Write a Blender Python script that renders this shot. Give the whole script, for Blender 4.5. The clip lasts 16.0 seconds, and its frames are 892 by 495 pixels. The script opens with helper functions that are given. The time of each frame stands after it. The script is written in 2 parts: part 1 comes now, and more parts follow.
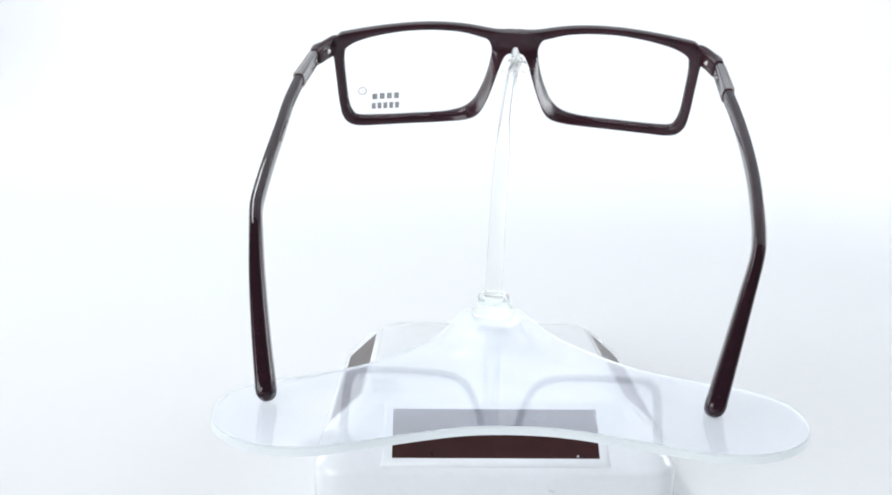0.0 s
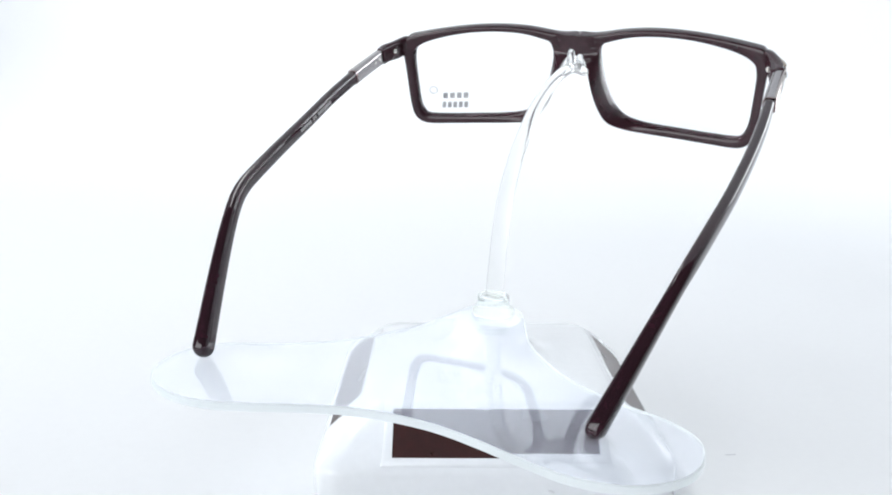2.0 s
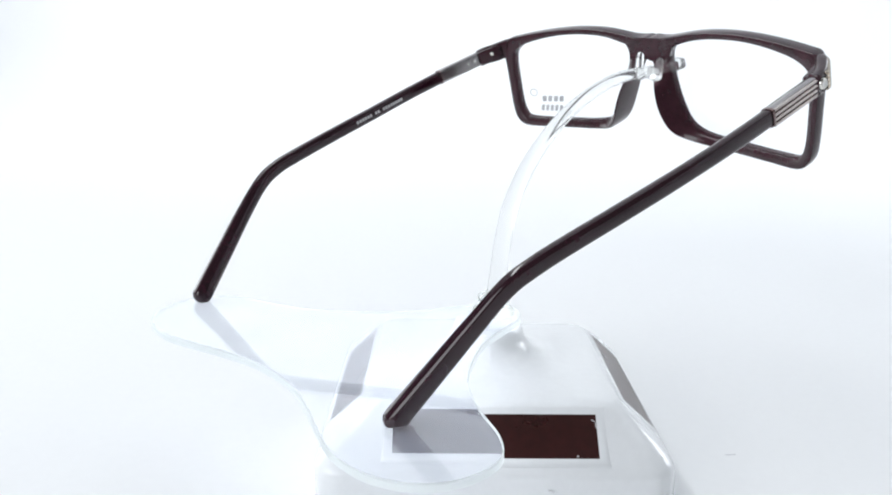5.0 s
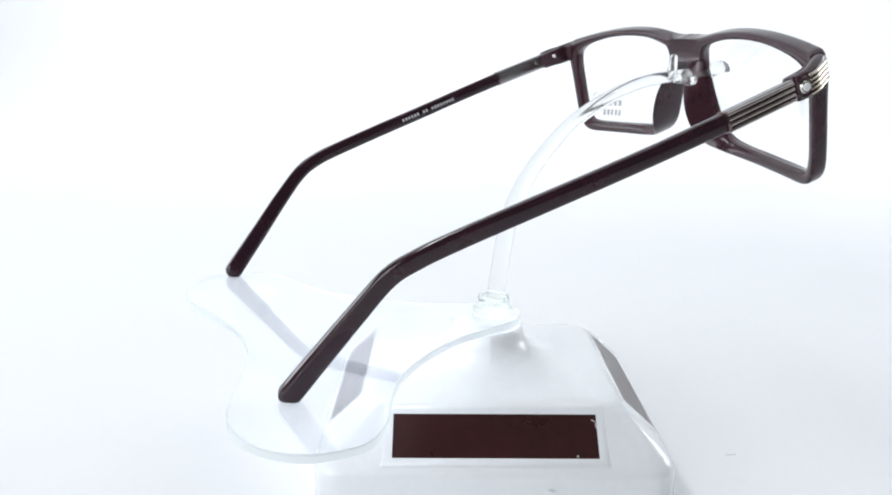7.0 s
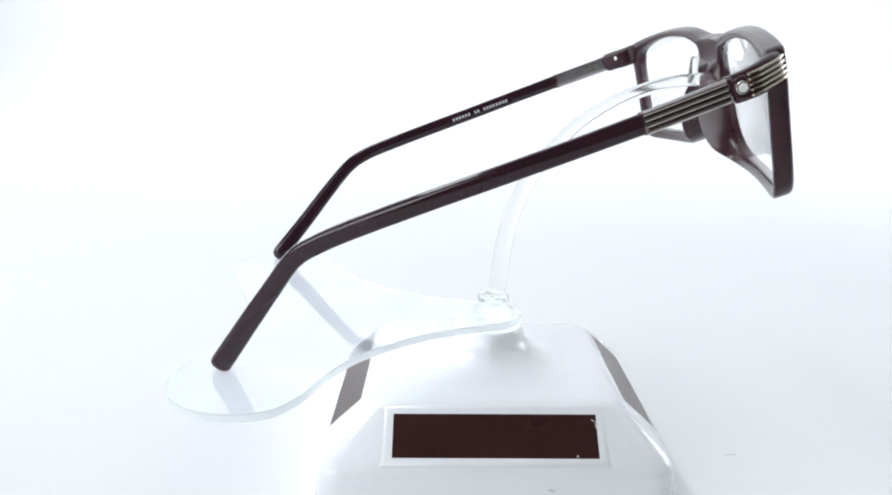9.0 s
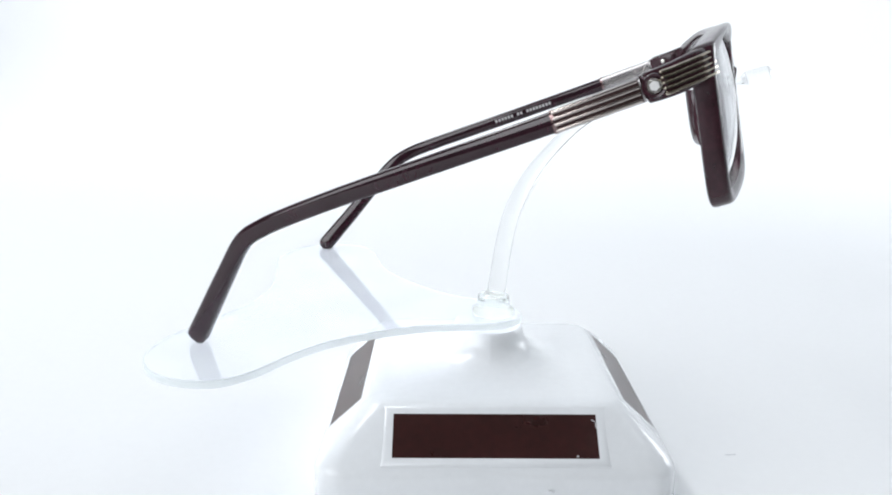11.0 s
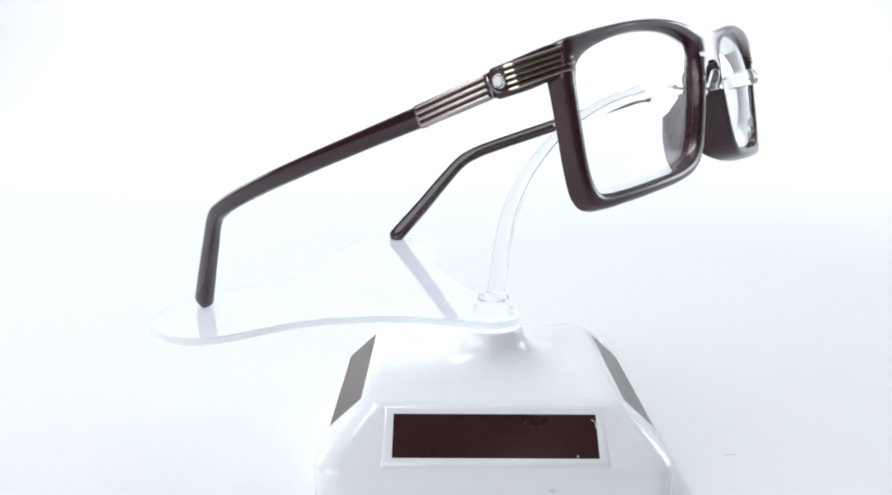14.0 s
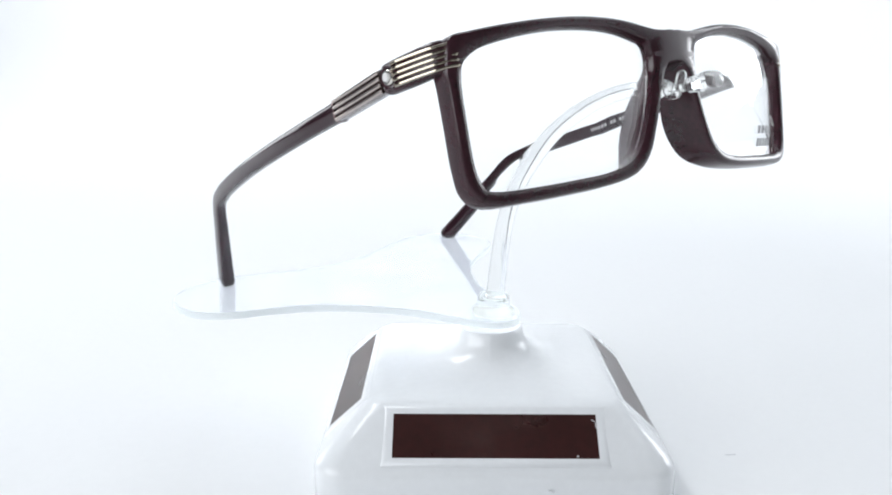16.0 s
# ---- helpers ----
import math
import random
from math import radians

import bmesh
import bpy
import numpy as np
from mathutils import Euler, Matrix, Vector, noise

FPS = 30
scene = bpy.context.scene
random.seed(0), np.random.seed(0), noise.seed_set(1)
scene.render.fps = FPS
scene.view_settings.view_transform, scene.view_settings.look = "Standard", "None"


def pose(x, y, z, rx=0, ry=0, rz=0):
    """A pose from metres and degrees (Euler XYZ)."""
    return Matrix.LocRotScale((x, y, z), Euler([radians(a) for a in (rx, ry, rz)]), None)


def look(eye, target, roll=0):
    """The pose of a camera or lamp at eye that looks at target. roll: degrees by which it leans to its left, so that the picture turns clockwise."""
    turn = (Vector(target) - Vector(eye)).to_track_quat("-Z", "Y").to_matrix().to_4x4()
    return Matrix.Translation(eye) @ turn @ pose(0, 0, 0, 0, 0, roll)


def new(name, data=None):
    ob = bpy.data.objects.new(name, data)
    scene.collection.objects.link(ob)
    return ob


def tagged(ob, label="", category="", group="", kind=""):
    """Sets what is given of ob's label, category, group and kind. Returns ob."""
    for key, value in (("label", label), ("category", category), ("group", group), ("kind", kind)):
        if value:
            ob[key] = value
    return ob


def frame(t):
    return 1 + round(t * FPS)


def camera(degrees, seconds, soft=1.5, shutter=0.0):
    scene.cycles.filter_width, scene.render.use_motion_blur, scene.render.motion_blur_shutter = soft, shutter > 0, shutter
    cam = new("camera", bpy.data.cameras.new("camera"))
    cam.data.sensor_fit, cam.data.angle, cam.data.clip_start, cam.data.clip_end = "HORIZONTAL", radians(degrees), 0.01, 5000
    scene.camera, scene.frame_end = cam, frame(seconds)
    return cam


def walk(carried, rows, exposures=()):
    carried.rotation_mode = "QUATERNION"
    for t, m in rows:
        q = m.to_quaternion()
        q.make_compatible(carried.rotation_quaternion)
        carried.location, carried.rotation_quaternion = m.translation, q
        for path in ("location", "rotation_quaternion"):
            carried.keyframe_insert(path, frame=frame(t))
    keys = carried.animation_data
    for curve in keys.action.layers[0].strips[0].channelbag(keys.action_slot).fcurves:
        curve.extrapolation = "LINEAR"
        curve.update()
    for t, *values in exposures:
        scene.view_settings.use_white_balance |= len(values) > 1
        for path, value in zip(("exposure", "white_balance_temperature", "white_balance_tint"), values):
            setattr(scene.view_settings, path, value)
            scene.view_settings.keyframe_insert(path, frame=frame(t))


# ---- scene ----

MM = 0.001

# ---- camera: on a tripod, still ----
cam = camera(56.45, 16.0, soft=1.9)
EYE = pose(-0.00108, -0.23143, 0.11526, 76.354, -1.306, 3.415)
walk(cam, [(0.0, EYE), (16.0, EYE)])

# ---- light: a white photo tent with lamps above and beside it ----
world = bpy.data.worlds.new("room_light")
world.use_nodes = True
scene.world = world
world.node_tree.nodes["Background"].inputs["Color"].default_value = (0.93, 0.96, 1.0, 1)
world.node_tree.nodes["Background"].inputs["Strength"].default_value = 0.17
scene.view_settings.exposure = 0.0


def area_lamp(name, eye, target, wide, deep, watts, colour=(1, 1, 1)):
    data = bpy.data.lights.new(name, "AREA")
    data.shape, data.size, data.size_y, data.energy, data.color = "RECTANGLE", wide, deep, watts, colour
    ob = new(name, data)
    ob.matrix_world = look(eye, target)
    return tagged(ob, "unseen white strip lamp set to light the tent", "lamp", "tent lamps")


# none of these is seen; set to match highlights and floor brightness
area_lamp("strip_lamp", (-0.30, 0.12, 0.57), (-0.20, 0.12, 0.02), 0.50, 0.08, 1.25, (0.955, 0.98, 1.0))
# added fill for the floor's right side
area_lamp("strip_lamp", (0.40, 0.06, 0.57), (0.14, 0.06, 0.02), 0.46, 0.10, 0.18, (0.93, 0.965, 1.0))
area_lamp("strip_lamp", (-0.95, 0.50, 0.20), (0.0, -0.05, 0.07), 0.40, 0.30, 1.5, (0.93, 0.965, 1.0))
area_lamp("strip_lamp", (0.94, 0.42, 0.34), (0.05, 0.0, 0.11), 0.72, 0.34, 4.8, (0.93, 0.96, 1.0))
# added to whiten the backdrop and what the plate mirrors of it
area_lamp("strip_lamp", (-0.28, 0.60, 0.60), (-0.28, 1.00, 0.36), 1.30, 0.16, 2.5, (0.955, 0.98, 1.0))
# added, unseen: placed from metal reflections, raised to fill the housing's front
tagged(area_lamp("rear_soft_light", (-0.72, -0.78, 0.36), (0.0, 0.0, 0.06), 0.95, 0.55, 7.4, (0.935, 0.965, 1.0)), "unseen soft light added behind the camera", "window light")


# ---- materials ----
def material(name, colour, rough, metal=0.0, vary=0.12, grain=900.0, bump=0.02, coat=0.0, coarse=60.0, rough_vary=0.1, spec=0.5):
    """A surface with two scales of colour variation, uneven gloss and fine relief."""
    m = bpy.data.materials.new(name)
    m.use_nodes = True
    n, l = m.node_tree.nodes, m.node_tree.links
    b = n["Principled BSDF"]
    co = n.new("ShaderNodeTexCoord")
    fine, big = n.new("ShaderNodeTexNoise"), n.new("ShaderNodeTexNoise")
    fine.inputs["Scale"].default_value, big.inputs["Scale"].default_value = grain, coarse
    fine.inputs["Detail"].default_value, big.inputs["Detail"].default_value = 4, 5
    for k in (fine, big):
        l.new(co.outputs["Object"], k.inputs["Vector"])
    add = n.new("ShaderNodeMath")
    add.operation = "ADD"
    l.new(fine.outputs["Fac"], add.inputs[0])
    l.new(big.outputs["Fac"], add.inputs[1])
    ramp = n.new("ShaderNodeMapRange")
    ramp.inputs["From Min"].default_value, ramp.inputs["From Max"].default_value = 0.6, 1.4
    ramp.inputs["To Min"].default_value, ramp.inputs["To Max"].default_value = 1 - vary, 1 + vary
    l.new(add.outputs[0], ramp.inputs["Value"])
    mul = n.new("ShaderNodeMix")
    mul.data_type, mul.blend_type = "RGBA", "MULTIPLY"
    mul.inputs["Factor"].default_value = 1
    mul.inputs["A"].default_value = (*colour, 1)
    l.new(ramp.outputs["Result"], mul.inputs["B"])
    l.new(mul.outputs["Result"], b.inputs["Base Color"])
    rr = n.new("ShaderNodeMapRange")
    rr.inputs["To Min"].default_value, rr.inputs["To Max"].default_value = rough * (1 - rough_vary), rough * (1 + rough_vary)
    l.new(big.outputs["Fac"], rr.inputs["Value"])
    l.new(rr.outputs["Result"], b.inputs["Roughness"])
    b.inputs["Metallic"].default_value = metal
    b.inputs["Coat Weight"].default_value = coat
    b.inputs["Coat Roughness"].default_value = 0.08
    b.inputs["Specular IOR Level"].default_value = spec
    if bump:
        bp = n.new("ShaderNodeBump")
        bp.inputs["Strength"].default_value, bp.inputs["Distance"].default_value = bump, 0.0004
        l.new(fine.outputs["Fac"], bp.inputs["Height"])
        l.new(bp.outputs["Normal"], b.inputs["Normal"])
    return m


def clear(name, tint, rough=0.01, ior=1.49, bump=0.0):
    """Clear plastic or glass."""
    m = bpy.data.materials.new(name)
    m.use_nodes = True
    n, l = m.node_tree.nodes, m.node_tree.links
    b = n["Principled BSDF"]
    b.inputs["Base Color"].default_value = (*tint, 1)
    b.inputs["Roughness"].default_value = rough
    b.inputs["IOR"].default_value = ior
    b.inputs["Transmission Weight"].default_value = 1
    if bump:
        tex, bp = n.new("ShaderNodeTexNoise"), n.new("ShaderNodeBump")
        co = n.new("ShaderNodeTexCoord")
        l.new(co.outputs["Object"], tex.inputs["Vector"])
        tex.inputs["Scale"].default_value = 120
        bp.inputs["Strength"].default_value, bp.inputs["Distance"].default_value = bump, 0.0005
        l.new(tex.outputs["Fac"], bp.inputs["Height"])
        l.new(bp.outputs["Normal"], b.inputs["Normal"])
    return m


ACETATE = material("burgundy_acetate", (0.022, 0.0050, 0.0105), 0.055, vary=0.35, grain=700, coarse=120, bump=0.006, coat=0.0)
SATIN = material("satin_burgundy_acetate", (0.031, 0.0080, 0.0135), 0.21, vary=0.3, grain=900, coarse=150, bump=0.02)
SILVER = material("polished_steel", (0.78, 0.75, 0.70), 0.12, metal=1, vary=0.08, grain=1500, bump=0.02)
GREY_STEEL = material("brushed_grey_steel", (0.36, 0.34, 0.34), 0.17, metal=1, vary=0.1, grain=1800, bump=0.05)
BRONZE = material("brown_plated_metal", (0.22, 0.155, 0.15), 0.15, metal=1, vary=0.15, grain=1500, bump=0.02)
PALE_GOLD = material("pale_gold_plating", (0.42, 0.37, 0.305), 0.10, metal=1, vary=0.12, grain=1500, bump=0.02)
CHAMPAGNE = material("champagne_steel", (0.48, 0.425, 0.40), 0.14, metal=1, vary=0.1, grain=1500, bump=0.02)
DARK_METAL = material("dark_brown_metal", (0.05, 0.03, 0.03), 0.3, metal=1, vary=0.2)
ENAMEL = material("white_enamel", (0.75, 0.75, 0.74), 0.25, vary=0.04)
HOUSING = material("white_gloss_plastic", (0.80, 0.82, 0.84), 0.2, vary=0.025, grain=500, coarse=30, bump=0.012, coat=0.15)
CELL = material("brown_solar_cell", (0.030, 0.0062, 0.0066), 0.28, vary=0.35, grain=400, coarse=45, bump=0.0)
CELL.node_tree.nodes["Principled BSDF"].inputs["Specular Tint"].default_value = (1.0, 0.98, 0.88, 1)
CELL_BORDER = material("dark_cell_edge", (0.006, 0.004, 0.004), 0.3, vary=0.2)
PAPER = material("white_sweep_paper", (0.875, 0.885, 0.895), 0.55, vary=0.012, grain=300, coarse=6, bump=0.01, spec=0.3)
CLOTH = material("white_tent_cloth", (0.84, 0.86, 0.88), 0.8, vary=0.015, grain=800, coarse=5, bump=0.05, spec=0.2)
GREY_CLOTH = material("grey_unseen_side", (0.30, 0.31, 0.32), 0.8, vary=0.03, grain=800, coarse=5, bump=0.05, spec=0.2)
PRINT = material("grey_print", (0.30, 0.30, 0.31), 0.5, vary=0.1)
PALE_PRINT = material("pale_grey_print", (0.42, 0.42, 0.43), 0.5, vary=0.1)
WHITE_PRINT = material("white_print", (0.5, 0.5, 0.5), 0.5, vary=0.1)
SMUDGE = material("grey_smudge", (0.62, 0.63, 0.65), 0.6, vary=0.2)
ACRYLIC = clear("clear_acrylic", (0.985, 0.995, 0.995), 0.008, 1.54)


def hazed(m, tint, amount):
    """Mixes a faint pale diffuse haze into a clear material."""
    n, l = m.node_tree.nodes, m.node_tree.links
    haze, mix = n.new("ShaderNodeBsdfDiffuse"), n.new("ShaderNodeMixShader")
    haze.inputs["Color"].default_value = (*tint, 1)
    tex, ramp, co = n.new("ShaderNodeTexNoise"), n.new("ShaderNodeMapRange"), n.new("ShaderNodeTexCoord")
    l.new(co.outputs["Object"], tex.inputs["Vector"])
    tex.inputs["Scale"].default_value, tex.inputs["Detail"].default_value = 45, 5
    ramp.inputs["From Min"].default_value, ramp.inputs["From Max"].default_value = 0.3, 0.7
    ramp.inputs["To Min"].default_value, ramp.inputs["To Max"].default_value = amount * 0.75, amount * 1.25
    l.new(tex.outputs["Fac"], ramp.inputs["Value"])
    l.new(ramp.outputs["Result"], mix.inputs["Fac"])
    l.new(n["Principled BSDF"].outputs[0], mix.inputs[1])
    l.new(haze.outputs[0], mix.inputs[2])
    l.new(mix.outputs[0], n["Material Output"].inputs["Surface"])


# the plate's bluish haze stands in for the white backdrop it reflects
hazed(ACRYLIC, (0.80, 0.86, 1.0), 0.17)


def frosted(name, tint):
    """Sawn acrylic edge: scatters light through; its white also imitates light piped inside."""
    m = bpy.data.materials.new(name)
    m.use_nodes = True
    n, l = m.node_tree.nodes, m.node_tree.links
    through_light, pane, mix = n.new("ShaderNodeBsdfTranslucent"), n.new("ShaderNodeBsdfTransparent"), n.new("ShaderNodeMixShader")
    tex, ramp = n.new("ShaderNodeTexNoise"), n.new("ShaderNodeMapRange")
    tex.inputs["Scale"].default_value = 240
    ramp.inputs["To Min"].default_value, ramp.inputs["To Max"].default_value = 0.05, 0.2
    l.new(tex.outputs["Fac"], ramp.inputs["Value"])
    l.new(ramp.outputs["Result"], mix.inputs["Fac"])
    face, both = n.new("ShaderNodeBsdfDiffuse"), n.new("ShaderNodeMixShader")
    through_light.inputs["Color"].default_value = face.inputs["Color"].default_value = (*tint, 1)
    l.new(through_light.outputs[0], both.inputs[1])
    l.new(face.outputs[0], both.inputs[2])
    l.new(both.outputs[0], mix.inputs[1])
    l.new(pane.outputs[0], mix.inputs[2])
    l.new(mix.outputs[0], n["Material Output"].inputs["Surface"])
    return m


FROSTED = frosted("frosted_acrylic_edge", (0.93, 0.97, 0.96))
MOULDED = clear("moulded_clear_plastic", (0.985, 0.99, 0.985), 0.18, 1.26, 0.03)
SOCKET = clear("cloudy_clear_plastic", (0.95, 0.97, 0.94), 0.16, 1.24)
hazed(MOULDED, (0.93, 0.95, 0.96), 0.05)
hazed(SOCKET, (0.90, 0.93, 0.90), 0.10)
LENS = clear("clear_demo_lens", (0.985, 0.99, 0.995), 0.0, 1.36)


# ---- helpers of this scene ----
def part(name, bm, mat, parent=None, label="", m=None, smooth=True, shadow=True):
    """Links a bmesh, built in millimetres, as one mesh object under a thing or a part."""
    bmesh.ops.remove_doubles(bm, verts=bm.verts, dist=1e-4)
    bmesh.ops.recalc_face_normals(bm, faces=bm.faces)
    bmesh.ops.scale(bm, vec=(MM, MM, MM), verts=bm.verts)
    data = bpy.data.meshes.new(name)
    bm.to_mesh(data)
    bm.free()
    for f in data.polygons:
        f.use_smooth = smooth and len(f.vertices) < 6
    if smooth:
        data.set_sharp_from_angle(angle=radians(42))
    data.materials.append(mat)
    ob = new(name, data)
    ob.parent = parent
    if m:
        ob.matrix_basis = m
    ob.visible_shadow = shadow
    return tagged(ob, label)


def thing(name, label, category, group="", m=None):
    ob = new(name)
    ob.empty_display_size = 0.01
    if m:
        ob.matrix_basis = m
    return tagged(ob, label, category, group)


def spline(points, steps, closed=False):
    """Catmull-Rom through the points (tuples of any length)."""
    pts = [np.array(q, float) for q in points]
    n, out = len(pts), []
    for i in range(n if closed else n - 1):
        a, b = pts[i], pts[(i + 1) % n]
        z = pts[i - 1] if closed or i else 2 * a - b
        c = pts[(i + 2) % n] if closed or i + 2 < n else 2 * b - a
        for k in range(steps):
            t = k / steps
            out.append(0.5 * (2 * a + (b - z) * t + (2 * z - 5 * a + 4 * b - c) * t * t + (3 * a - z - 3 * b + c) * t ** 3))
    if not closed:
        out.append(pts[-1])
    return out


def loft(bm, rings, closed=True, caps=True, keep=None):
    """Faces between rings of points; rings are closed loops of equal length. closed: the last ring joins the first."""
    vs = [[bm.verts.new(q) for q in r] for r in rings]
    n = len(vs[0])
    for i in range(len(vs) if closed else len(vs) - 1):
        a, b = vs[i], vs[(i + 1) % len(vs)]
        for k in range(n):
            if keep is None or keep(i, k):
                bm.faces.new((a[k], a[(k + 1) % n], b[(k + 1) % n], b[k]))
    if caps and not closed:
        bm.faces.new(vs[0][::-1])
        bm.faces.new(vs[-1])
    return vs


def sweep(bm, path, high, wide, across=(1, 0, 0), n=16, power=2.6, round_ends=(0, 0)):
    """A bar of superellipse section along path; high and wide: half sizes at each point."""
    path = [np.array(q, float) for q in path]
    rings = []

    def ring(c, t, h, w):
        t = t / np.linalg.norm(t)
        s = np.array(across, float)
        s = s - t * (s @ t)
        s /= np.linalg.norm(s)
        u = np.cross(s, t)
        r = []
        for k in range(n):
            a = 2 * math.pi * k / n
            ca, sa = math.cos(a), math.sin(a)
            r.append(c + s * w * math.copysign(abs(ca) ** (2 / power), ca) + u * h * math.copysign(abs(sa) ** (2 / power), sa))
        return r

    m = len(path)
    for i in range(m):
        t = path[min(i + 1, m - 1)] - path[max(i - 1, 0)]
        if i == 0 and round_ends[0]:
            for k in (0.999, 0.9, 0.7, 0.4):
                g = math.sqrt(1 - k * k)
                rings.append(ring(path[0] - t / np.linalg.norm(t) * round_ends[0] * k, t, high[0] * max(g, 0.06), wide[0] * max(g, 0.06)))
        rings.append(ring(path[i], t, high[i], wide[i]))
        if i == m - 1 and round_ends[1]:
            for k in (0.4, 0.7, 0.9, 0.999):
                g = math.sqrt(1 - k * k)
                rings.append(ring(path[-1] + t / np.linalg.norm(t) * round_ends[1] * k, t, high[-1] * max(g, 0.06), wide[-1] * max(g, 0.06)))
    loft(bm, rings, closed=False)


def turned(bm, profile, n=40, centre=(0, 0)):
    """A solid of revolution about z: profile of (radius, z) from bottom to top."""
    rings = [[(centre[0] + r * math.cos(2 * math.pi * k / n), centre[1] + r * math.sin(2 * math.pi * k / n), z) for k in range(n)] for r, z in profile]
    loft(bm, rings, closed=False)


def block(bm, centre, size, bevel=0.15, m=None):
    made = bmesh.ops.create_cube(bm, size=1)["verts"]
    bmesh.ops.scale(bm, vec=size, verts=made)
    bmesh.ops.bevel(bm, geom=list({e for v in made for e in v.link_edges}), offset=bevel, segments=2, affect="EDGES", profile=0.5)
    bmesh.ops.transform(bm, matrix=Matrix.Translation(centre) @ (m or Matrix()), verts=bm.verts)


# ---- the tent: sweep, white cloth side and top, unseen grey side ----
def sheet(name, rows, mat, label):
    """A sheet of cloth or paper with thickness from rows of points (metres)."""
    bm = bmesh.new()
    vs = [[bm.verts.new(Vector(q) * 1000) for q in r] for r in rows]
    for a, b in zip(vs, vs[1:]):
        for k in range(len(a) - 1):
            bm.faces.new((a[k], a[k + 1], b[k + 1], b[k]))
    ob = part(name, bm, mat, None, label)
    tagged(ob, label, "backdrop", "", "structure")
    return ob


HALF, SIDE, BACK, TOP, FRONT, R = 1.50, 0.98, 1.00, 0.85, -0.06, 0.26
profile = [(-0.5, 0.0), (-0.1, 0.0), (0.1, 0.0), (0.5, 0.0), (BACK - R, 0.0)]
profile += [(BACK - R + R * math.sin(a), R - R * math.cos(a)) for a in [math.pi / 2 * k / 14 for k in range(1, 15)]]
profile += [(BACK, 0.3), (BACK, 0.45), (BACK, TOP)]
sheet("floor", [[(x, y, z) for x in (-HALF, -0.7, -0.2, 0.0, 0.2, 0.7, HALF)] for y, z in profile], PAPER, "seamless white paper sweep curving up behind the turntable")
# never in view: grey keeps reflections in the burgundy dark
sheet("wall_left", [[(-HALF - 0.004, FRONT, z), (-HALF - 0.004, BACK, z)] for z in (0.0, 0.3, TOP)], GREY_CLOTH, "unseen grey side, added to darken reflections")
sheet("wall_right", [[(SIDE, y, z) for y in (-0.35, 0.2, BACK - 0.004)] for z in (0.004, 0.3, TOP)], CLOTH, "white cloth side of the photo tent")
# never in view; stops short in front, so the front cell mirrors no white
sheet("ceiling", [[(x, FRONT, TOP + 0.004), (x, BACK, TOP + 0.004)] for x in (-HALF, 0, HALF)], CLOTH, "white tent cloth top")


bm = bmesh.new()
block(bm, (72, -3, 0.02), (3.2, 0.5, 0.04), 0.01, pose(0, 0, 0, 0, 0, 12))
part("scuff", bm, SMUDGE, bpy.data.objects["floor"], "faint grey scuff", smooth=False)

# ---- turntable ----
TURN = 3.44      # yaw of the housing
PANEL_SLOPE = math.degrees(math.atan2(7.9, 8.5))


def square_ring(h, cut, z, n=6):
    """A square of half size h with rounded corners of size cut, n points a corner."""
    pts = []
    for q in range(4):
        for k in range(n):
            a = math.pi / 2 * (q + k / (n - 1))
            cx, cy = (h - cut) * (1, -1, -1, 1)[q], (h - cut) * (1, 1, -1, -1)[q]
            pts.append((cx + cut * math.cos(a), cy + cut * math.sin(a), z))
    return pts


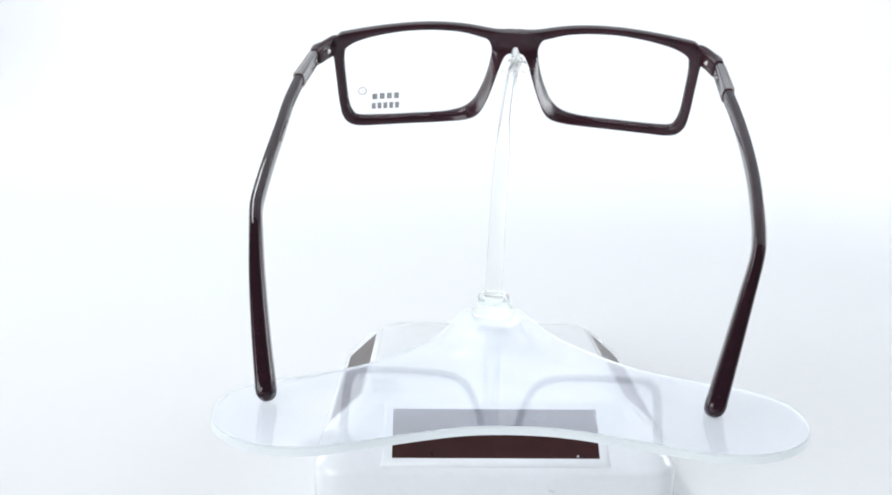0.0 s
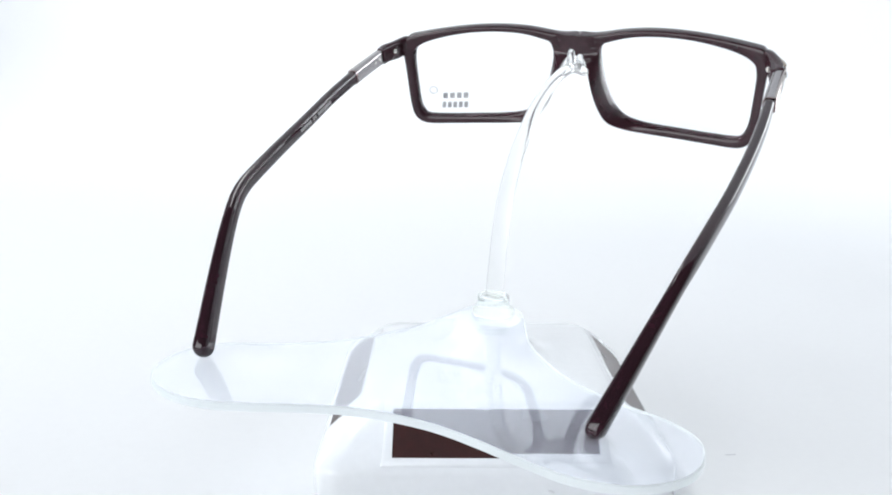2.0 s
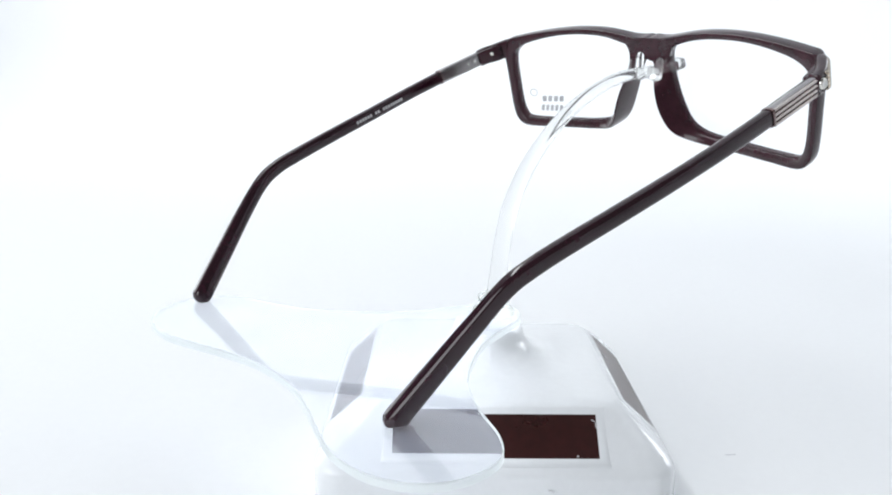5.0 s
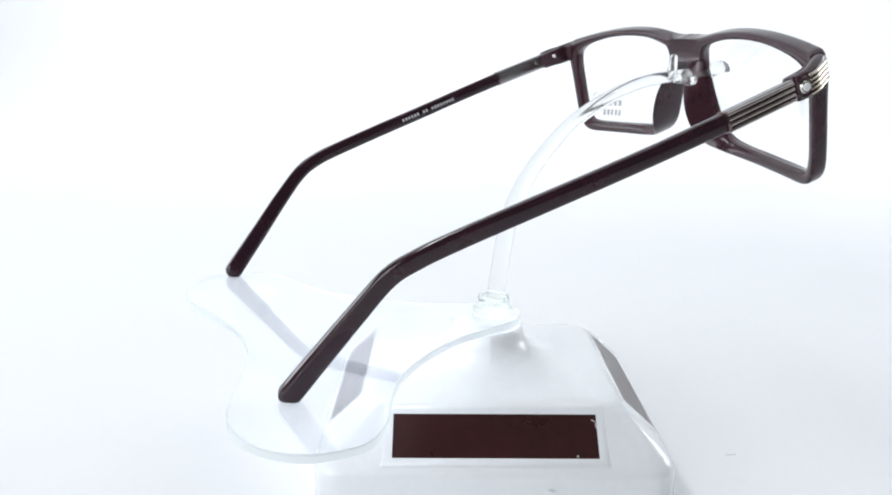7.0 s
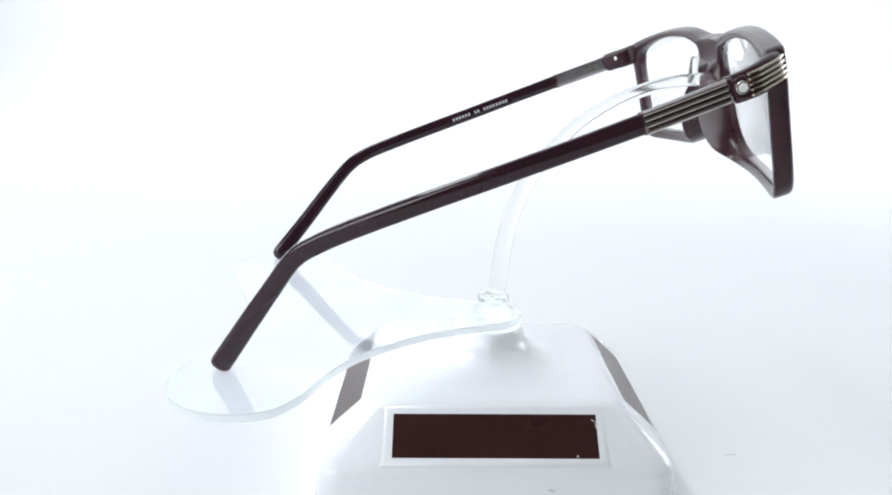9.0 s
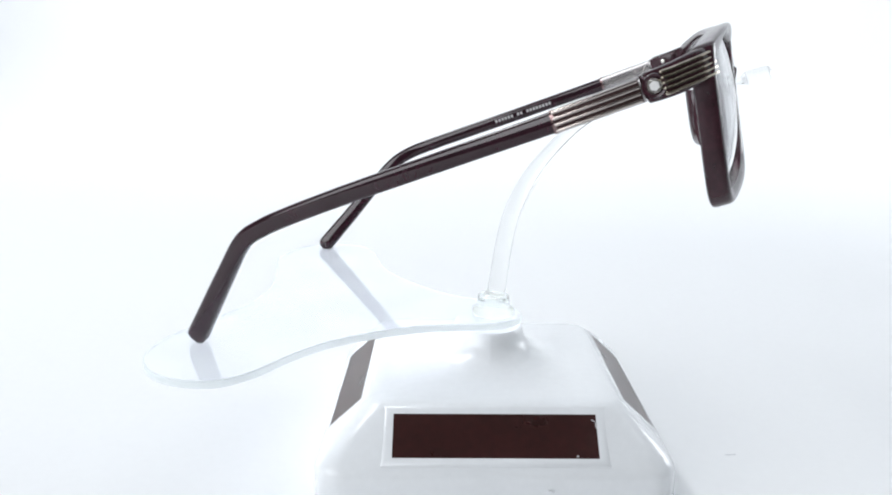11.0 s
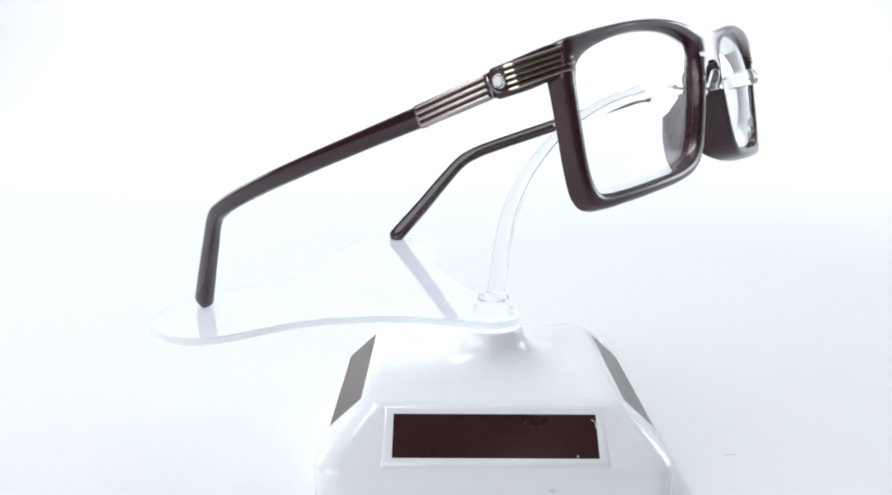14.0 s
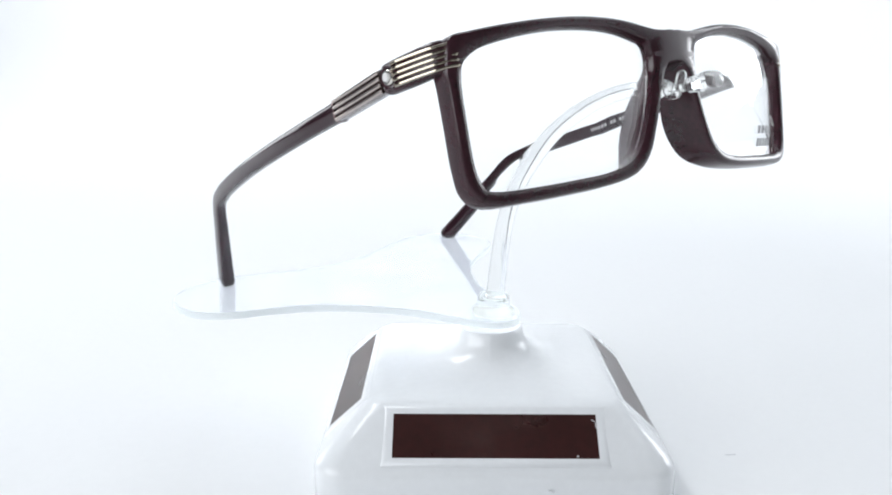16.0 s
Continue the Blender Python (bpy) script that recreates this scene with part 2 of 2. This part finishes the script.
def turntable():
    t = thing("turntable", "white glossy plastic turntable with dark solar cells on its slopes", "turntable", m=pose(0, 0, 0, 0, -1.0, TURN))
    bm = bmesh.new()
    rings = [square_ring(h, c, z) for h, c, z in (
        (44.2, 8, 0.9), (45.4, 8, 1.3), (46.0, 8, 2.4), (45.9, 7.6, 11.4), (45.7, 7.4, 12.5), (45.3, 7.0, 13.3), (44.7, 6.4, 14.1),
        (43.1, 5.6, 15.9), (39, 4.8, 19.95), (35.4, 4.3, 23.3), (33.9, 5.2, 24.7), (32.9, 5.0, 25.4), (31.7, 5, 25.8), (28.5, 6, 26.0), (25, 9, 26.3))]
    rings += [square_ring(r, r * k, z) for r, k, z in ((21.5, 0.6, 26.8), (18, 0.8, 27.6), (15.2, 0.95, 28.8), (13.0, 0.999, 30.2), (11.4, 0.999, 31.8), (10.4, 0.999, 33.6), (10.0, 0.999, 35.4), (9.2, 0.999, 36.6))]
    loft(bm, rings, closed=False)
    part("housing", bm, HOUSING, t)
    for k in range(4):
        # the cell lies in a slightly raised white surround on the slope
        m = pose(0, 0, 0, 0, 0, 90 * k) @ pose(0, -38.65 * MM, 20.5 * MM, PANEL_SLOPE, 0, 0)
        bm = bmesh.new()
        outer = [(-28.6, -8.5), (28.6, -8.5), (28.6, 7.9), (-28.6, 7.9)]
        inner = [(-26.1, -6.7), (26.1, -6.7), (26.1, 5.6), (-26.1, 5.6)]

        def lip(pts, d, z):
            return [(x - math.copysign(d, x), y - math.copysign(d, y), z) for x, y in pts]
        loft(bm, [lip(outer, 0, -0.5), lip(outer, 0.7, -0.06), lip(outer, 1.3, 0.12), lip(outer, 1.8, 0.2), lip(inner, -0.35, 0.22), lip(inner, -0.08, 0.18), lip(inner, 0, -0.8)])
        rim = part("cell_surround", bm, HOUSING, t, "white raised plastic surround", m)
        bm = bmesh.new()
        block(bm, (0, -0.55, -0.2), (52.2, 12.3, 0.5), 0.05)
        edge = part("solar_cell", bm, CELL_BORDER, t, "dark brown glossy solar cell", m, smooth=False)
        bm = bmesh.new()
        block(bm, (0, -0.55, 0.06), (51.6, 11.7, 0.14), 0.03)
        glass = part("cell_glass", bm, CELL, edge, "glossy reddish brown glass", smooth=False)
        if k == 0:
            # chipped edge and a pale dot
            for x, y, w, h, a in ((25.0, 3.6, 1.0, 0.22, -30), (25.55, 2.4, 0.2, 1.6, 4), (20.4, -5.7, 0.45, 0.4, 20)):
                bm = bmesh.new()
                block(bm, (x, y, 0.16), (w, h, 0.06), 0.02, pose(0, 0, 0, 0, 0, a))
                part("chip", bm, SMUDGE, glass, "pale chip in the glass")
    return t


base = turntable()
bm = bmesh.new()
block(bm, (13.6, -46.75, 9.2), (1.6, 0.16, 0.5), 0.05, pose(0, 0, 0, 0, 20, 0))
part("scratch", bm, SMUDGE, base, "small grey scratch")


# ---- clear display stand, turning on the axis ----
STAND_AXIS = pose(0.5 * MM, 0, 0, 1.307, 0.0, 0)


def display_stand():
    s = thing("display_stand", "clear acrylic eyeglass stand with a two-lobed base plate and curved arm", "display stand")
    half = [(0, -71.0), (10, -71.8), (20, -74.6), (30, -78.2), (40, -81.2), (50, -80.8), (57.5, -77), (62.3, -71), (63.8, -63.5), (62, -56),
            (55, -50), (44, -45.3), (33, -38.8), (24, -29.6), (16, -18), (11.5, -6), (7.5, 4), (0, 8.5)]
    loop = spline(half + [(-x, y) for x, y in half[-2:0:-1]], 5, closed=True)

    def inset(d, z):
        n, out = len(loop), []
        for i in range(n):
            t = loop[(i + 1) % n] - loop[i - 1]
            t = t / np.linalg.norm(t)
            out.append((loop[i][0] - t[1] * d, loop[i][1] + t[0] * d, z))
        return out
    bm = bmesh.new()
    loft(bm, [inset(0.3, 38.2), inset(0, 38.5), inset(0, 40.0), inset(0.3, 40.3)], closed=False)
    plate = part("base_plate", bm, ACRYLIC, s, "flat clear two-lobed acrylic plate", pose(0, 0, 0, 0, 0, 2.9), shadow=False)
    plate.data.materials.append(FROSTED)
    for f in plate.data.polygons:
        f.material_index = int(abs(f.normal.z) < 0.9)      # sawn edge
    bm = bmesh.new()
    turned(bm, [(6.0, 40.32), (6.2, 40.7), (6.1, 41.5), (5.5, 42.2), (4.7, 42.7), (4.5, 45.4), (4.3, 45.7), (3.5, 45.7), (3.3, 44.8)])
    part("socket", bm, SOCKET, s, "clear round socket", shadow=False)
    bm = bmesh.new()
    side = spline([(0, 0.5, 44.5), (0, 1.4, 52), (0, 2.4, 60.5), (0, 4.4, 70), (0, 8.6, 79.6), (0, 14, 87.2), (0, 21, 94.6), (0, 28.8, 100.2), (0, 37, 104.4), (0, 45.5, 107.0), (0, 55.4, 108.3)], 5)
    r = [2.65 - 1.05 * (i / (len(side) - 1)) for i in range(len(side))]
    sweep(bm, side, r, r, n=20, power=2.0)
    lean = pose(0, 0, 0.0003, 0, 0, -5.8)
    arm = part("arm", bm, MOULDED, s, "curved clear plastic arm", lean, shadow=False)
    bm = bmesh.new()
    sweep(bm, [(0, 50.4, 107.0), (0, 50.4, 112.6)], [1.35, 1.15], [1.35, 1.15], n=16, power=2.2, round_ends=(0, 1.3))
    part("pin", bm, MOULDED, arm, "clear upright pin", shadow=False)
    bm = bmesh.new()
    sweep(bm, [(-3.6, 54.0, 106.6), (-2, 54.0, 107.6), (0, 54.0, 108.0), (2, 54.0, 107.6), (3.6, 54.0, 106.6)], [1.3, 1.6, 1.7, 1.6, 1.3], [2.2, 2.4, 2.5, 2.4, 2.2], across=(0, 1, 0), n=16, round_ends=(1, 1))
    part("nose_saddle", bm, MOULDED, arm, "clear rounded nose rest", shadow=False)
    bm = bmesh.new()
    sweep(bm, [(0, 55.0, 107.8), (0, 58.8, 108.2), (0, 61.2, 108.8), (0, 62.2, 109.2), (0, 66.8, 110.8)], [1.1, 0.8, 0.9, 1.7, 1.7], [1.6, 1.4, 1.6, 3.1, 3.1], n=20, power=4, round_ends=(0, 1.0))
    part("tongue", bm, MOULDED, arm, "flat clear front tongue", shadow=False)
    bm = bmesh.new()
    sweep(bm, [(0, 58.4, 108.0), (0, 58.7, 111.0)], [1.2, 1.05], [1.3, 1.15], n=16, power=2.2, round_ends=(0, 1.2))
    part("pin", bm, MOULDED, arm, "clear upright pin", shadow=False)
    return s


stand = display_stand()


# ---- eyeglasses ----
def bow(x, z):
    """The front's curve: its ends lie back, its foot leans back."""
    return 2.98 - 1.95e-3 * x * x + 0.165 * z


def eyeglasses():
    g = thing("eyeglasses", "dark burgundy rectangular eyeglasses with grooved metal hinges", "eyeglasses")
    # stations round one eye: inner x, z, outer x, z, extra depth of the nose pad
    stations = [(10.4, 4.8, 8, 7.2, 0), (17.8, 6.7, 17, 8.7, 0), (26.6, 7.5, 26.6, 9.4, 0), (36.2, 7.4, 36.4, 9.3, 0), (45.5, 6.3, 46.2, 8.6, 0), (53, 4.6, 55.6, 7.5, 0),
                (57.0, 2.3, 59.9, 6.4, 0), (57.9, -0.4, 61.2, 1.4, 0), (58.0, -3.4, 60.9, -2.4, 0), (57.7, -9, 60.4, -9, 0), (57.1, -16.2, 59.8, -16.4, 0), (55.8, -20.1, 58.5, -21.5, 0),
                (53.4, -21.7, 54.5, -24.3, 0), (45.0, -22.1, 45.0, -24.6, 0), (35.5, -22.0, 35.5, -24.5, 0), (25, -21.6, 25, -24.1, 0.3), (18.0, -20.2, 16.8, -22.8, 1.7),
                (13.9, -17.2, 11.8, -19.4, 4.8), (11.2, -12.4, 8.7, -13.5, 6.4), (9.2, -7, 6.4, -7.4, 5.8), (8.1, -2, 4.4, -2.3, 3.2), (7.9, 0.5, 2.7, 0.0, 1.2),
                (8.0, 1.8, 0, 0.6, 0.4), (8.4, 3.0, 0, 3.7, 0), (9.0, 4.0, 0, 6.6, 0), (9.6, 4.5, 4, 6.8, 0)]
    ring = spline(stations, 4, closed=True)
    bm = bmesh.new()
    for sx in (1, -1):
        rings, middle = [], []
        for ix, iz, ox, oz, pad in ring:
            ox, pad = max(ox, 0), max(pad, 0)
            mid = ox < 0.02
            middle.append(mid)
            d = math.hypot(ox - ix, oz - iz)
            e = 0.55 / d * max(0.02, min(1, ox / 6))                     # rounding towards the outer edge
            w = min(1, ox / 6)
            f = 0.45 / d

            def at(k, y):
                x, z = ix + (ox - ix) * k, iz + (oz - iz) * k
                return (sx * x, y - 1.5 + bow(sx * x, z), z)
            rings.append([at(0, 2.5), at(0, 5.5), at(f, 6.0), at(0.5, 6.35), at(1 - e, 6.25), at(1 - e * 0.25, 6.25 - 0.4 * w), at(1, 6.25 - 1.1 * w),
                          at(1, 2.0 + 0.8 * w - pad * 0.9), at(1 - e * 0.25, 2.0 + 0.3 * w - pad), at(1 - e, 2.0 - pad), at(0.5, 2.0 - pad * 0.75), at(f, 2.1 - pad * 0.15)])
        n = len(rings)
        loft(bm, rings, keep=lambda i, k: not (middle[i] and middle[(i + 1) % n] and k == 6))
    front = part("front_frame", bm, SATIN, g, "satin dark burgundy rectangular front")

    for sx in (1, -1):
        # lens with a shallow curve
        loop = spline([(q[0], q[1]) for q in stations], 4, closed=True)
        c = np.array((33.0, -7.5))
        bm = bmesh.new()
        rings = []
        for y, ks in ((2.9, (0.02, 0.2, 0.4, 0.6, 0.8, 1.012)), (4.1, (1.012, 0.8, 0.6, 0.4, 0.2, 0.02))):
            for k in ks:
                rings.append([(sx * x, y - 1.5 + bow(sx * x, z) + 2.0 * (1 - k * k), z) for x, z in [c + (np.array(q) - c) * k for q in loop]])
        loft(bm, rings, closed=False)
        lens = part("lens", bm, LENS, g, "clear demo lens", shadow=False)
        if sx < 0:
            # print on the lens, as plain marks: blocks for letters, a thin ring
            def over(x, z):
                k = max(abs(x + 33) / 24.5, abs(z + 7.5) / 13.4)
                return 2.6 + bow(x, z) + 2.0 * (1 - k * k) + 0.25

            def mark(x0, x1, z0, z1):
                b2 = bmesh.new()
                pts = [(x0, z0), (x1, z0), (x1, z1), (x0, z1)]
                loft(b2, [[(x, over(x, z) + dy, z) for x, z in pts] for dy in (0, 0.06)], closed=False)
                part("printed_mark", b2, PRINT, lens, "dark grey printed mark", smooth=False, shadow=False)
            for k in range(4):
                mark(-39.9 - 2.5 * k - 1.7, -39.9 - 2.5 * k, -16.6, -14.7)
            for k in range(5):
                mark(-39.9 - 2.02 * k - 1.35, -39.9 - 2.02 * k, -19.7, -17.8)
            b2 = bmesh.new()
            circ = [[(-52.4 + r * math.cos(a * math.pi / 9), over(-52.4 + r * math.cos(a * math.pi / 9), -13.3) + dy, -13.3 + r * math.sin(a * math.pi / 9)) for a in range(18)] for r, dy in ((1.45, 0), (1.45, 0.06), (1.2, 0.06), (1.2, 0))]
            loft(b2, circ)
            part("printed_mark", b2, PALE_PRINT, lens, "pale grey printed ring", shadow=False)

        # hinge's middle x, temple's root height: set per side to fit the camera's view
        hx, hz = (64.6, 2.9) if sx > 0 else (65.4, 3.2)
        # end piece, wrapping from the front back to the hinge
        bm = bmesh.new()
        way = spline([(sx * 59.7, 2.75 + bow(59.7, 3), 3.7), (sx * 60.6, 2.3 + bow(60.6, 3), 3.6), (sx * 61.7, -2.9, 3.4), (sx * 63.2, -5.7, 0.5 * (3.2 + hz)), (sx * (hx - 0.3), -8.6, hz), (sx * hx, -11.6, hz)], 5)
        hs = [2.9 + 0.2 * math.sin(math.pi * i / (len(way) - 1)) for i in range(len(way))]
        sweep(bm, way, [1.55] * len(way), hs, across=(0, 0, 1), power=4, round_ends=(0.6, 0.5))
        end = part("end_piece", bm, SATIN, g, "wrapped end piece with metal grooves")
        # inner cheek that holds the hinge, with its rivet
        bm = bmesh.new()
        sweep(bm, [(sx * 61.6, -4.2, hz + 0.3), (sx * 62.6, -8.0, hz + 0.3), (sx * (hx - 1.4), -12.4, hz + 0.3)], [2.5, 2.4, 2.3], [1.1, 1.0, 0.8], n=16, power=5, round_ends=(0.3, 0.4))
        part("hinge_cheek", bm, SATIN, end, "dark burgundy inner cheek")
        bm = bmesh.new()
        sweep(bm, [(sx * 61.9, -8.4, hz + 0.8), (sx * 61.2, -8.8, hz + 0.8)], [0.8, 0.7], [0.8, 0.7], across=(0, 0, 1), n=14, power=2, round_ends=(0, 0.3))
        part("rivet", bm, SILVER, end, "small steel rivet")
        for k in range(5):
            bm = bmesh.new()
            z = 2.04 - 1.02 * k
            out = spline([(sx * 59.0, 4.55 + bow(59.0, 3), 3.4 + z), (sx * 60.4, 4.1 + bow(60.4, 3), 3.4 + z), (sx * 62.35, -1.25, 3.2 + z), (sx * 64.25, -4.3, 0.5 * (3.2 + hz) + z), (sx * (hx + 0.95), -6.6, hz + z), (sx * (hx + 1.35), -8.2, hz + z)], 4)
            sweep(bm, out, [0.5] * len(out), [0.36] * len(out), across=(0, 0, 1), n=10, power=2.2, round_ends=(0.5, 0.5))
            part("groove_rib", bm, PALE_GOLD, end, "pale gold plated metal rib")
        # round cap on the hinge
        bm = bmesh.new()
        sweep(bm, [(sx * (hx - 0.9), -10.0, hz), (sx * (hx + 1.5), -10.0, hz), (sx * (hx + 1.95), -10.0, hz)], [1.6, 1.6, 1.25], [1.6, 1.6, 1.25], across=(0, 0, 1), n=24, power=2)
        cap = part("hinge_cap", bm, SILVER, g, "round polished steel cap")
        bm = bmesh.new()
        sweep(bm, [(sx * (hx + 1.9), -10.0, hz), (sx * (hx + 2.25), -10.0, hz)], [1.0, 0.85], [1.0, 0.85], across=(0, 0, 1), n=6, power=2)
        part("inlay", bm, ENAMEL, cap, "white six-sided enamel inlay")
        bm = bmesh.new()
        loft(bm, [[(sx * (hx + x), -10.0 + r * math.cos(a * math.pi / 12), hz + r * math.sin(a * math.pi / 12)) for a in range(24)] for r, x in ((1.65, -0.7), (2.5, -0.7), (2.45, 1.2), (2.15, 1.6), (1.75, 1.5))])
        part("cap_surround", bm, SATIN, cap, "dark burgundy ring round the cap")

        # temple: metal front piece and acetate bar with a bent tip
        bm = bmesh.new()
        if sx > 0:
            bar = [(64.2, -29.6, 2.3), (63.9, -45, 2.0), (62.9, -61, 1.7), (61.2, -78, 1.3), (59.0, -93, 0.6), (57.6, -101, -0.2), (56.0, -107.6, -1.9), (52.6, -116.4, -7.8), (48.7, -126.3, -14.8), (44.9, -135.8, -21.6)]
        else:
            bar = [(66.8, -29.6, 3.0), (66.6, -45, 2.8), (65.4, -61, 2.6), (64.2, -78, 2.5), (62.9, -93, 2.3), (62.0, -100.6, 1.9), (60.5, -107.4, 0.3), (58.6, -116.5, -4.8), (55.8, -127.9, -12.0), (52.4, -140.0, -19.4)]
        bar = spline([(sx * x, y, z) for x, y, z in bar], 5)
        n = len(bar)
        k = [i / (n - 1) for i in range(n)]
        sweep(bm, bar, [2.15 - 0.1 * min(1, q * 8) + 0.1 * q + 0.5 * max(0, (q - 0.72) / 0.28) for q in k], [1.45 + 0.1 * q + 0.6 * max(0, (q - 0.7) / 0.3) for q in k], n=24, power=3.4, round_ends=(0.3, 2.6))
        temple = part("temple", bm, ACETATE, g, "glossy dark burgundy acetate temple")
        ax, az = abs(bar[0][0]), bar[0][2]

        def along(y):
            q = (-12.0 - y) / 17.6
            return (hx + (ax - hx) * q, hz + (az - hz) * q)
        (x0, z0), (x1, z1) = along(-12.2), along(-29.7)
        bm = bmesh.new()
        sweep(bm, [(sx * (x0 + 0.1), -12.2, z0), (sx * (x1 + 0.1), -29.7, z1)], [2.4, 2.3], [1.1, 1.2], n=16, power=6)
        part("metal_sleeve", bm, GREY_STEEL, temple, "grey steel hinge sleeve")
        bm = bmesh.new()
        xi0, zi0 = along(-13.2)
        sweep(bm, [(sx * (xi0 - 1.15), -13.2, zi0 + 0.2), (sx * (x1 - 1.35), -29.9, z1)], [1.95, 1.85], [0.3, 0.3], n=16, power=6)
        plate = part("inner_plate", bm, GREY_STEEL, temple, "grey steel plate on the inner face")
        for y, r in ((-15.0, 0.55), (-18.0, 0.45)):
            bm = bmesh.new()
            x2, z2 = along(y)
            sweep(bm, [(sx * (x2 - 1.3), y, z2 + 0.3), (sx * (x2 - 1.72), y, z2 + 0.3)], [r, r * 0.8], [r, r * 0.8], across=(0, 0, 1), n=12, power=2)
            part("screw", bm, SILVER, plate, "tiny steel screw head")
        bm = bmesh.new()
        sweep(bm, [(sx * x1, -29.3, z1), (sx * x1, -30.0, z1)], [2.4, 2.4], [1.75, 1.75], n=20, power=3.5)
        part("collar", bm, BRONZE, temple, "brown plated metal collar")
        bm = bmesh.new()
        sweep(bm, [(sx * (x0 + 1.1), -12.6, z0), (sx * (x1 + 1.1), -29.4, z1)], [2.25, 2.15], [0.25, 0.25], n=12, power=8)
        part("sleeve_inlay", bm, DARK_METAL, temple, "dark brown metal ground between the ribs")
        for q in range(4):
            bm = bmesh.new()
            z = 1.8 - 1.2 * q
            sweep(bm, [(sx * (x0 + 1.35), -12.9, z0 + z), (sx * (x1 + 1.35), -29.5, z1 + z)], [0.42, 0.42], [0.5, 0.5], n=10, power=2.2, round_ends=(0.3, 0))
            part("sleeve_rib", bm, CHAMPAGNE, temple, "polished steel rib")
        if sx < 0:
            # small white print on the inner face, as bars
            for k in (0, 1, 2, 3, 4, 5, 7, 8, 10, 11, 12, 13, 14, 15, 16, 17):
                bm = bmesh.new()
                y = -67.8 + 1.14 * k
                x = -65.4 - 1.2 * (y + 61) / 16 if y > -61 else -65.4 - 1.4 * (y + 61) / 17
                block(bm, (x + 1.5, y, 2.65), (0.14, 0.75, 0.95), 0.02)
                part("printed_mark", bm, WHITE_PRINT, temple, "small white printed bar", smooth=False)
    return g


glasses = eyeglasses()
SEAT = pose(6.43 * MM, 53.17 * MM, 112.31 * MM, 21, 0, -1.1)

# ---- what turns ----
# seconds, turn, then the eyeglasses' shift fitted to the camera's view: x, y, z in millimetres and two tilts
TURNS = [(0, 0.73, -1.22, 5.27, -1.34, 0.98, 0.24), (0.5, -4.6, -1.29, 5.35, -1.36, 0.97, 0.34), (1, -9.85, -1.35, 5.67, -1.42, 1.02, 0.44),
         (1.5, -15.05, -1.39, 6.19, -1.49, 1.1, 0.5), (2, -20.2, -1.4, 6.88, -1.59, 1.22, 0.54), (2.5, -25.27, -1.39, 7.56, -1.68, 1.33, 0.53),
         (3, -30.21, -1.35, 8.17, -1.76, 1.43, 0.49), (3.5, -35.11, -1.3, 8.65, -1.83, 1.49, 0.43), (4, -39.85, -1.25, 8.95, -1.87, 1.53, 0.37),
         (5.2, -51.0, -1.16, 9.0, -1.87, 1.47, 0.25), (6.5, -62.87, -1.07, 8.21, -1.76, 1.34, 0.15), (7, -67.38, -1.05, 7.77, -1.69, 1.27, 0.14),
         (7.5, -71.92, -1.04, 7.25, -1.61, 1.19, 0.15), (8, -76.44, -1.03, 6.71, -1.53, 1.11, 0.16), (8.5, -80.95, -1.01, 6.18, -1.46, 1.04, 0.17),
         (9, -85.35, -1.0, 5.72, -1.39, 0.96, 0.18), (10.2, -94.5, -0.97, 4.95, -1.31, 0.82, 0.19), (11.5, -103.1, -0.95, 4.51, -1.27, 0.7, 0.2),
         (12, -106.2, -0.95, 4.45, -1.27, 0.67, 0.2), (12.5, -109.4, -0.95, 4.44, -1.28, 0.63, 0.2), (13, -112.76, -0.97, 4.46, -1.3, 0.59, 0.2),
         (13.5, -116.24, -0.99, 4.52, -1.32, 0.56, 0.2), (14, -119.76, -1.02, 4.61, -1.34, 0.53, 0.2), (14.5, -123.28, -1.07, 4.72, -1.37, 0.51, 0.2),
         (15, -126.8, -1.11, 4.84, -1.4, 0.5, 0.21), (15.5, -130.3, -1.16, 4.96, -1.42, 0.49, 0.22), (16, -133.77, -1.21, 5.07, -1.44, 0.49, 0.23)]


def motions():
    walk(stand, [(t, STAND_AXIS @ pose(0, 0, 0, 0, 0, a)) for t, a, *view_shift in TURNS])
    walk(glasses, [(t, pose(x * MM, y * MM, z * MM, u, v, 0) @ pose(0, 0, 0, 0, 0, a) @ SEAT) for t, a, x, y, z, u, v in TURNS])


motions()
